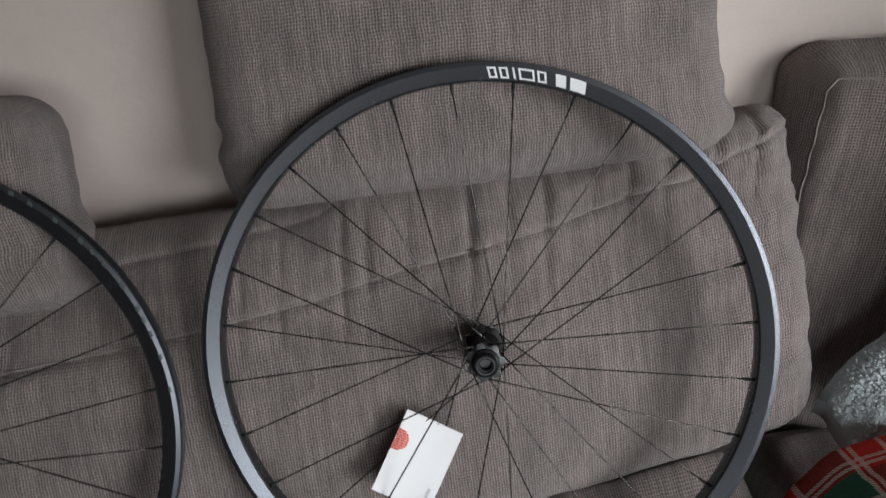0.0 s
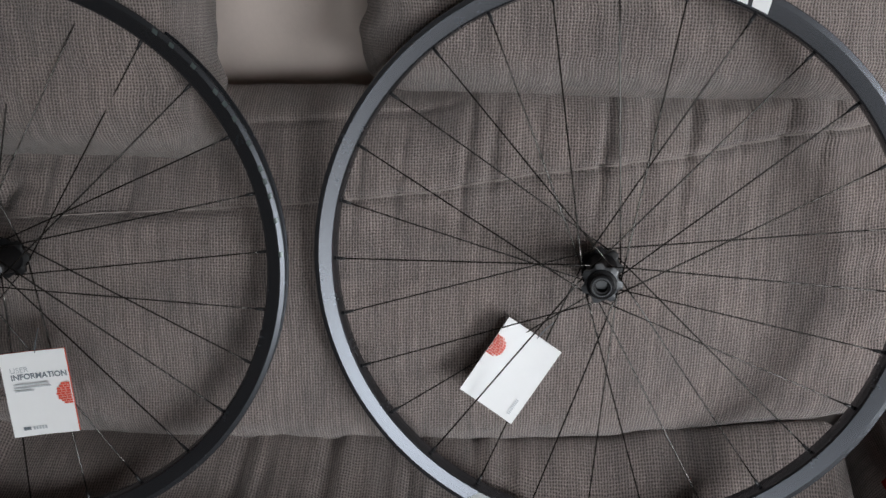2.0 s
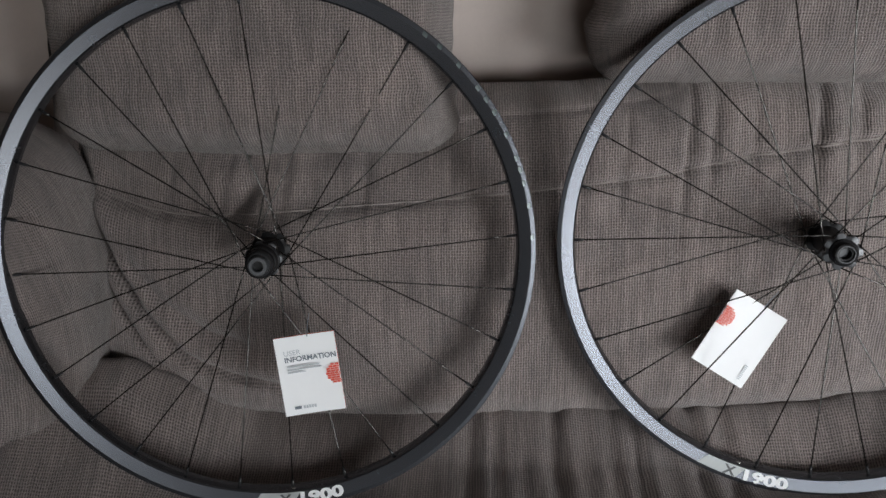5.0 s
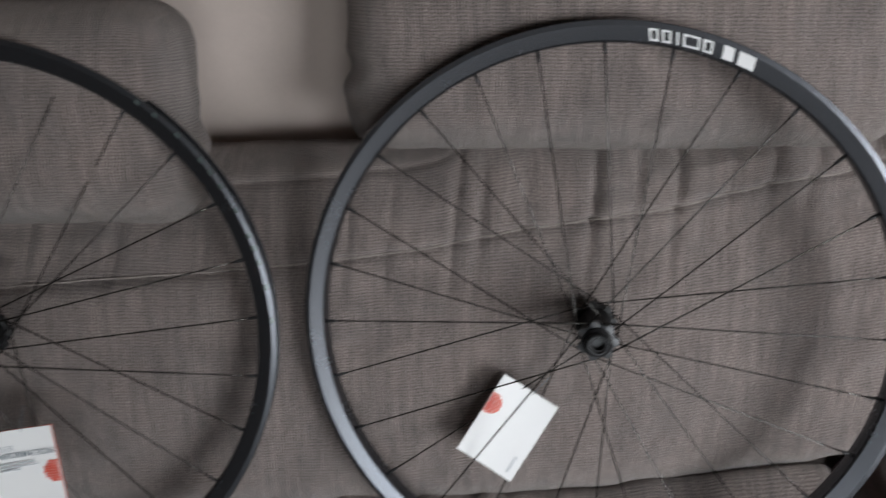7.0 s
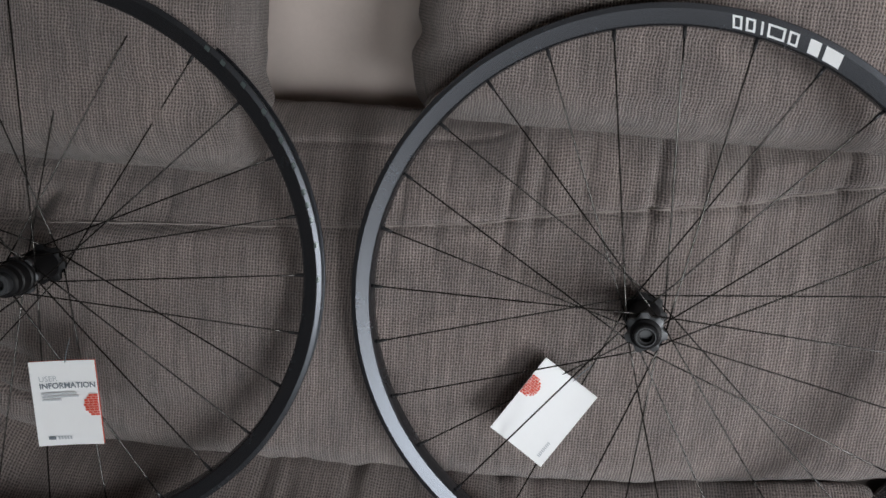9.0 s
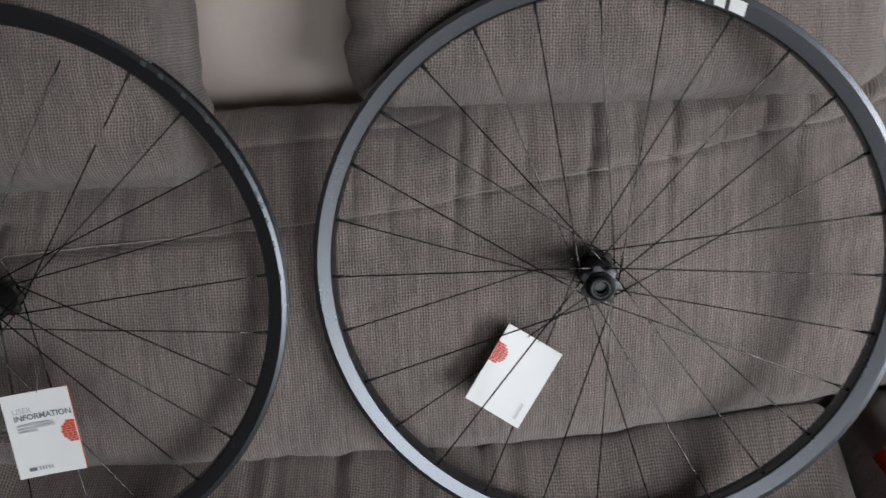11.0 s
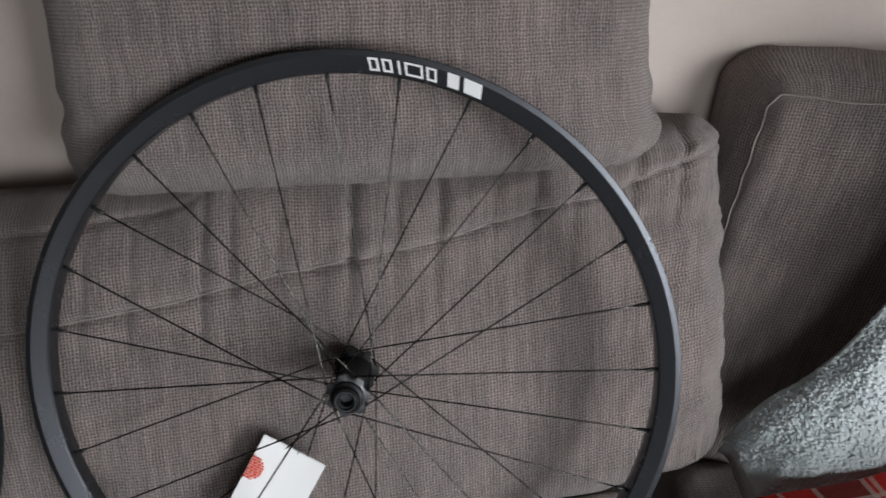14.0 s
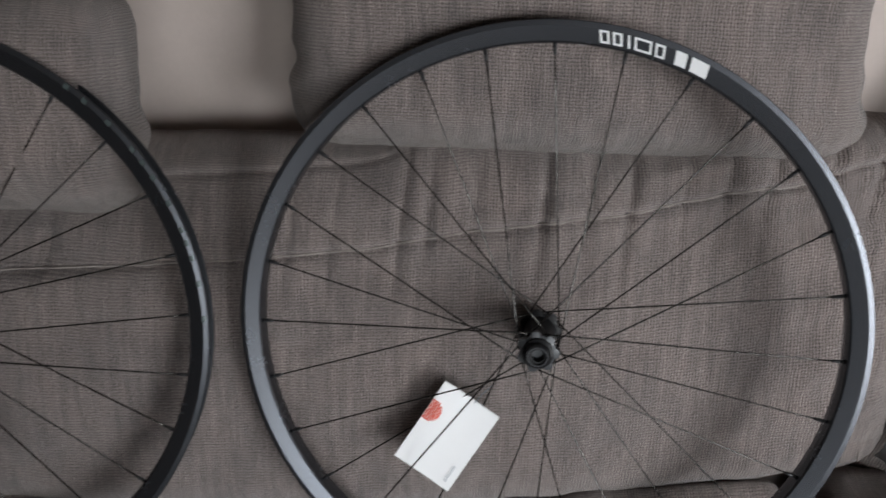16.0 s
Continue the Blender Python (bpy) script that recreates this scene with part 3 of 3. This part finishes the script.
def wheel(m, label, turn, first, signs, near, far, front_hub, top_mark, low_mark):
    """A spoked wheel in its own x-z plane, its near side towards -y. first: angle of spoke 0; they run clockwise."""
    w = thing("bicycle_wheel", m, label, "wheel", "pair of bicycle wheels")
    ring = [(r, -y) for r, y in RIM_SIDE] + [(r, y) for r, y in RIM_SIDE[-2::-1]]
    ring += [(0.3160, 0.0112), (0.3098, 0.0110), (0.3088, 0.0080), (0.3058, 0.0050), (0.3058, -0.0050), (0.3088, -0.0080), (0.3098, -0.0110), (0.3160, -0.0112)]
    rim = part("rim", lathe_bm(ring, 180, closed=True, hard=7), RIM, w, "satin black box rim without a tyre")
    # white maker's mark, as plain slanted blocks
    bm = bmesh.new()
    x = 0.0
    for wide, gap in ((0.0170, 0.0045), (0.0110, 0.0100)):
        decal_bar(bm, top_mark, x, x + wide, 0.0004, 0.0124, -0.30)
        x += wide + gap
    part("decal", bm, DECAL, rim, "bold white slanted mark")
    bm = bmesh.new()
    # hollow slanted blocks of thin strokes, and one single stroke
    for wide, gap in ((0.0095, 0.0032), (0.0165, 0.0040), (0.0, 0.0050), (0.0090, 0.0032), (0.0090, 0.0)):
        w0 = 0.0022
        if wide:
            for z0 in (0.0010, 0.0104):
                decal_bar(bm, top_mark, x, x + wide, z0, z0 + 0.0018, -0.30, rows=1)
            decal_bar(bm, top_mark, x, x + w0, 0.0028, 0.0104, -0.30)
        decal_bar(bm, top_mark, x + max(0.0, wide - w0), x + max(wide, w0), 0.0028 if wide else 0.0010, 0.0104 if wide else 0.0122, -0.30)
        x += max(wide, w0) + gap
    part("decal", bm, DECAL, rim, "thin white slanted mark")
    bm = bmesh.new()
    decal_bar(bm, low_mark, -0.062, -0.012, 0.0002, 0.0138, 0.75, lift=0.0005)
    part("decal", bm, DECAL_GREY, rim, "grey slanted panel")
    if not front_hub:
        # faint glossy printing along the outer band, its glint partly put into the colour
        for a in (50.6, 46.8, 41.4, 35.3, 32.4, 29.2, 23.9, 18.5, 15.9, 12.9, 7.9, 1.0):
            bm = bmesh.new()
            decal_bar(bm, a, -0.0030, 0.0030, -0.0034, 0.0012, -0.3, lift=0.0005, rows=3)
            part("decal", bm, GLOSS, rim, "faint glossy print, its glint partly put into the grey")
    part("decal", text_bm("X", 0.0150, lambda a, b: on_rim(low_mark, a - 0.0275, b + 0.0014, lift=0.0011), 1.25, 0.0005), DECAL_DARK, rim, "dark letter on the grey panel")
    part("decal", text_bm("1900", 0.0172, lambda a, b: on_rim(low_mark, a - 0.007, b + 0.0010, lift=0.0014), 1.70, 0.0008), DECAL, rim, "white printed number")
    part("valve_hole_plug", lathe_bm([(0, -0.0032), (0.0022, -0.0030), (0.003, 0), (0, 0.0002)], 12), SILVER, rim).matrix_basis = \
        Matrix.Rotation(-radians(low_mark - 2), 4, "Y") @ pose(0.2945, -0.004, 0, 0, 0, 90)
    # hub: y positions of its pieces
    hub = part("hub", lathe_bm([(0.0001, -near + 0.002), (0.013, -near + 0.002), (0.0115, -near + 0.012), (0.0125, 0), (0.0155, far - 0.010), (0.017, far - 0.002), (0.0001, far - 0.002)], 40, hard=True), HUB, w, "black machined hub shell")
    for y, r, material in ((-near, 0.0195, HUB_GREY), (far, 0.0215, HUB)):
        part("flange", lathe_bm([(0.0001, y - 0.004), (r - 0.004, y - 0.004), (r, y - 0.0026, 1), (r, y + 0.0026, 1), (r - 0.004, y + 0.004), (0.0001, y + 0.004)], 112, 7, 0.0018, hard=True), material, hub, "seven-lobed spoke flange")
    if front_hub:
        part("end_cap", lathe_bm([(0.0001, -near - 0.003), (0.0155, -near - 0.003), (0.0152, -near - 0.0075), (0.0125, -near - 0.009), (0.0120, -0.0485), (0.0108, -0.0495), (0.0084, -0.0490), (0.0080, -0.0470), (0.0064, -0.0468), (0.0062, -0.036), (0.0001, -0.036)], 40, hard=True), HUB, hub, "round black end cap with open bore")
        part("ring", lathe_bm([(0.0100, -0.0497), (0.0096, -0.0502), (0.0090, -0.0502), (0.0086, -0.0497)], 40, hard=True), HUB_GREY, hub)
    else:
        part("freehub", lathe_bm([(0.0001, -near - 0.003), (0.0192, -near - 0.003), (0.0192, -near - 0.008), (0.0176, -near - 0.009), (0.0174, -near - 0.022), (0.0160, -near - 0.023), (0.0158, -near - 0.031), (0.0135, -near - 0.033), (0.0001, -near - 0.033)], 48, hard=True), HUB, hub, "smooth black cassette body")
        part("end_cap", lathe_bm([(0.0001, -near - 0.032), (0.0112, -near - 0.032), (0.0110, -0.0660), (0.0098, -0.0675), (0.0062, -0.0675), (0.0060, -0.058), (0.0001, -0.058)], 40, hard=True), HUB_GREY, hub, "end cap with open bore")
    part("brake_mount", lathe_bm([(0.0001, far + 0.003), (0.0170, far + 0.003), (0.0170, far + 0.010), (0.0120, far + 0.012), (0.0118, far + 0.019), (0.0001, far + 0.019)], 48, hard=True), HUB, hub)
    # spokes and nipples
    nip = lathe_bm([(0.0001, -0.0075), (0.0017, -0.0073), (0.0017, -0.004), (0.0020, -0.003), (0.0020, 0.004), (0.0001, 0.0042)], 8)
    nip_mesh = mesh_of("nipple", nip, NIPPLE)
    for k in range(SPOKES):
        a = radians(first - k * 360 / SPOKES)
        side, sign = signs(k)
        y, fr = (-near, 0.0185) if side else (far, 0.0205)
        h = a + sign * radians(77)
        p = Vector((fr * math.cos(h), y + (0.001 if side else -0.001), fr * math.sin(h)))
        q = Vector((0.2925 * math.cos(a), -0.0016 if side else 0.0016, 0.2925 * math.sin(a)))
        bm = tube_bm([p, p.lerp(q, 0.12), p.lerp(q, 0.88), q], 0.00088, 6)
        part("spoke", bm, SPOKE, w)
        ob = new("nipple", nip_mesh)
        ob.parent = w
        d = (p - q).normalized()
        ob.matrix_basis = Matrix.Translation(q + d * 0.001) @ d.to_track_quat("-Y", "Z").to_matrix().to_4x4()
    return w


wheel(pose(0, 0, 0.74, -14, 0, 0), "black front bicycle wheel without tyre standing on the seat", 0, RIGHT_FIRST,
      lambda k: (True, -1 if (k // 2) % 2 == 0 else 1) if k % 2 == 0 else (False, 1 if (k // 2) % 2 == 0 else -1), 0.034, 0.028, True, 65.5, -103.0)
wheel(LEFT_POSE, "black rear bicycle wheel with freehub leaning on the sofa", 0, LEFT_FIRST,
      lambda k: (True, -1 if (k // 2) % 2 == 0 else 1) if k % 2 == 1 else (False, -1 if (k // 2) % 2 == 0 else 1), 0.026, 0.032, False, 83.5, -86.5)


# ---- booklets tied to the spokes ----
def along(origin, right, up):
    """A pose at origin with x along right and z nearly along up."""
    x = Vector(right).normalized()
    y = Vector(up).cross(x).normalized()
    z = x.cross(y)
    m = Matrix((x, y, z)).transposed().to_4x4()
    m.translation = origin
    return m


def disc_print(card, cx, cz, r, x_lo, x_hi, y):
    """A round red stamp of short brick-like dashes, cut off at the card's edge."""
    bm = bmesh.new()
    rows = 9
    for j in range(rows):
        z = cz - r + 2 * r * (j + 0.5) / rows
        half = math.sqrt(max(0, r * r - (z - cz) ** 2))
        x = cx - half + (0.0012 if j % 2 else 0)
        while x < cx + half:
            x1 = min(x + 0.0044, cx + half)
            a, b = max(x, x_lo), min(x1, x_hi)
            if b - a > 0.0006:
                h = r / rows * 0.80
                bm.faces.new([bm.verts.new(v) for v in ((a, y, z - h), (b, y, z - h), (b, y, z + h), (a, y, z + h))])
            x += 0.0050
    part("stamp", bm, RED, card, "round red printed stamp", False)


def flat_bar(bm, x0, x1, z0, z1, y):
    bm.faces.new([bm.verts.new(v) for v in ((x0, y, z0), (x1, y, z0), (x1, y, z1), (x0, y, z1))])


def booklet(m, w, h, label, written):
    card = thing("booklet", m, label, "booklet", "booklets tied to the wheels")
    bm = bmesh.new()
    n = 10
    def curl(x, z):
        return 0.0016 * math.cos(math.pi * x / w) + 0.0012 * math.sin(2.2 * z / h)
    rows = [[bm.verts.new((-w / 2 + w * i / n, curl(-w / 2 + w * i / n, -h / 2 + h * j / n), -h / 2 + h * j / n)) for j in range(n + 1)] for i in range(n + 1)]
    for i in range(n):
        for j in range(n):
            bm.faces.new((rows[i][j], rows[i + 1][j], rows[i + 1][j + 1], rows[i][j + 1]))
    ex = bmesh.ops.extrude_face_region(bm, geom=bm.faces[:])
    for v in ex["geom"]:
        if isinstance(v, bmesh.types.BMVert):
            v.co.y += 0.0006
    back = bm.copy()
    for v in back.verts:
        v.co.y += 0.0026
    pages = bm.copy()
    for v in pages.verts:
        v.co = Vector((v.co.x * 0.975, curl(v.co.x, v.co.z) + (0.0008 if v.co.y - curl(v.co.x, v.co.z) < 0.0003 else 0.0024), v.co.z * 0.98))
    part("cover", bm, CARD, card, "white printed cover", False)
    part("back_cover", back, RED if written else CARD, card, "", False)
    part("page_block", pages, PAGES, card, "", False)
    y = -0.0012
    if written:
        def lay(dx, dz):
            return lambda a, b: Vector((-w / 2 + dx + a, curl(-w / 2 + dx + a, dz) - 0.0009, dz + b))
        part("lettering", text_bm("USER", 0.0088, lay(0.009, h / 2 - 0.0225)), INK_PALE, card, "pale grey heading", False)
        part("lettering", text_bm("INFORMATION", 0.0088, lay(0.009, h / 2 - 0.0305), 1.02, 0.00022), INK, card, "dark grey heading", False)
        bm = bmesh.new()
        for k, long in enumerate((0.038, 0.040, 0.021)):
            flat_bar(bm, -w / 2 + 0.011, -w / 2 + 0.011 + long, h / 2 - 0.0365 - 0.0036 * k, h / 2 - 0.0352 - 0.0036 * k, y)
        part("small_print", bm, INK_PALE, card, "", False)
        bm = bmesh.new()
        flat_bar(bm, -w / 2 + 0.012, -w / 2 + 0.020, -h / 2 + 0.0075, -h / 2 + 0.0112, y)
        part("mark", bm, INK, card, "", False)
        bm = bmesh.new()
        for k in range(5):
            flat_bar(bm, -w / 2 + 0.0225 + 0.0032 * k, -w / 2 + 0.0248 + 0.0032 * k, -h / 2 + 0.0075, -h / 2 + 0.0112, y)
        part("mark", bm, INK_PALE, card, "", False)
        disc_print(card, w / 2 - 0.004, -0.002, 0.0125, -w / 2, w / 2 - 0.0003, y)
    else:
        disc_print(card, -w / 2 + 0.004, h / 2 - 0.035, 0.0125, -w / 2 + 0.0003, w / 2, y)
        bm = bmesh.new()
        for k in range(9):
            flat_bar(bm, w / 2 - 0.0115, w / 2 - 0.0080, -h / 2 + 0.008 + 0.0023 * k, -h / 2 + 0.0093 + 0.0023 * k, y)
        part("small_print", bm, INK_PALE, card, "", False)
    # cord to the spokes
    part("cord", tube_bm([(0.004, 0.001, h / 2 - 0.002), (0.006, 0.004, h / 2 + 0.010), (0.010, 0.008, h / 2 + 0.024)], 0.0005, 5), INK, card, "thin dark tie")
    return card


booklet(along((-0.0900, -0.0245, 0.6165), (0.061, -0.010, -0.033), (0.046, 0.038, 0.080)), 0.0705, 0.1005, "white booklet seen from its plain back, tied between spokes", False)
booklet(along((-0.5946, -0.1573, 0.6111), (0.0688, 0.0189, 0.0057), (-0.0158, 0.0249, 0.0916)), 0.0715, 0.0963, "white user booklet with red stamp tied before the spokes", True)


# ---- the folded throw ----
throw = thing("throw_blanket", SOFA, "folded red plaid throw with pale sherpa lining on the seat", "blanket")


def fold_line(u):
    """Where plaid meets sherpa, for u from the free corner to the far end."""
    return Vector((0.362 + 0.62 * u, -0.015 - 0.02 * math.sin(5 * u) - 0.06 * u, 0.524 + 0.30 * u - 0.10 * u * u + 0.006 * math.sin(17 * u)))


def loft_bm(low, high, nu, nv, sag, rough, thick):
    """Cloth between two lines, with its own thickness. UVs in metres."""
    bm = bmesh.new()
    uvl = bm.loops.layers.uv.new("uv")
    grid = []
    for i in range(nu + 1):
        u = i / nu
        a, b = low(u), high(u)
        row = []
        for j in range(nv + 1):
            v = j / nv
            p = a.lerp(b, v) + Vector((0, 0, -sag(u, v)))
            k = rough * fbm(9 * p.x, 9 * p.y + 3 * p.z, 2)
            row.append((p + Vector((0, -k * 0.5, k)), u, v, (b - a).length))
        grid.append(row)
    length = sum((grid[i + 1][0][0] - grid[i][0][0]).length for i in range(nu))
    vs = [[bm.verts.new(q[0]) for q in row] for row in grid]
    under = [[bm.verts.new(q[0] + Vector((0, thick * 0.5, -thick))) for q in row] for row in grid]
    for i in range(nu):
        for j in range(nv):
            f = bm.faces.new((vs[i][j], vs[i + 1][j], vs[i + 1][j + 1], vs[i][j + 1]))
            for lp, (a, b) in zip(f.loops, ((i, j), (i + 1, j), (i + 1, j + 1), (i, j + 1))):
                lp[uvl].uv = (grid[a][b][1] * length, grid[a][b][2] * grid[a][b][3])
            bm.faces.new((under[i][j], under[i][j + 1], under[i + 1][j + 1], under[i + 1][j]))
    for i in range(nu):
        bm.faces.new((vs[i][0], under[i][0], under[i + 1][0], vs[i + 1][0]))
        bm.faces.new((vs[i][nv], vs[i + 1][nv], under[i + 1][nv], under[i][nv]))
    for j in range(nv):
        bm.faces.new((vs[0][j], vs[0][j + 1], under[0][j + 1], under[0][j]))
        bm.faces.new((vs[nu][j], under[nu][j], under[nu][j + 1], vs[nu][j + 1]))
    return bm


def plaid_near(u):
    p = fold_line(u)
    return Vector((p.x - 0.004 + 0.02 * u, p.y - 0.36, max(0.45, p.z - 0.045)))


part("plaid_side", loft_bm(plaid_near, fold_line, 60, 40, lambda u, v: -0.020 * math.sin(math.pi * v) + 0.03 * max(0, 0.06 - u) / 0.06 + 0.012 * math.sin(6 * u + 5 * v) * (1 - v), 0.006, 0.03), PLAID, throw, "red and green plaid face")


def sherpa_low(u):
    q = fold_line(0.13 + 0.68 * u)
    return q + Vector((0, 0.004, -0.012 - 0.03 * (1 - u)))


def sherpa_high(u):
    x = 0.452 + 0.42 * u
    dx = x - 0.452
    rise = 1.45 * dx + 6.6 * dx * dx
    rise = 0.50 * math.tanh(rise / 0.50)
    return Vector((x - 0.014, 0.068 - 0.58 * dx + 0.006 * math.sin(19 * u), 0.5535 + rise + 0.008 * math.sin(27 * u) * (1 - u)))


SHERPA_SAG = lambda u, v: -0.032 * math.sin(math.pi * v) * (1.0 - 0.5 * u) + 0.014 * math.sin(9 * u + 3 * v) * math.sin(math.pi * v)
lining = part("sherpa_side", loft_bm(sherpa_low, sherpa_high, 90, 60, SHERPA_SAG, 0.010, 0.03), SHERPA, throw, "pale blue-grey curly sherpa lining")
random.seed(9)
bm = bmesh.new()
for k in range(20000):
    u = random.random() ** 1.25
    v = random.random()
    if random.random() < 0.42:
        v = 1.0 - 0.03 * random.random()
    if random.random() < 0.12:
        u = 0.012 * random.random()
    p = sherpa_low(u).lerp(sherpa_high(u), v) + Vector((0, 0, -SHERPA_SAG(u, v)))
    kf = 0.010 * fbm(9 * p.x, 9 * p.y + 3 * p.z, 2)
    p += Vector((0, -kf * 0.5, kf))
    d = Vector((random.gauss(-0.15, 0.35), random.gauss(-0.65, 0.3), random.gauss(0.65, 0.3))).normalized()
    s = random.uniform(0.0016, 0.0028)
    a = d.orthogonal().normalized() * s * 1.1
    b = d.cross(a)
    tip = bm.verts.new(p + d * s * 0.55 + Vector((random.uniform(-1, 1), random.uniform(-1, 1), random.uniform(-1, 1))) * s * 0.4)
    base = [bm.verts.new(p - d * 0.002 + o) for o in (a, -a * 0.5 + b, -a * 0.5 - b)]
    mid = [bm.verts.new(p + d * s * 0.28 + o) for o in (a, -a * 0.5 + b, -a * 0.5 - b)]
    for i in range(3):
        j = (i + 1) % 3
        bm.faces.new((base[i], base[j], mid[j], mid[i]))
        bm.faces.new((mid[i], mid[j], tip))
tagged(part("tuft_layer", bm, SHERPA, lining, "curly pile tufts"), kind="stuff")
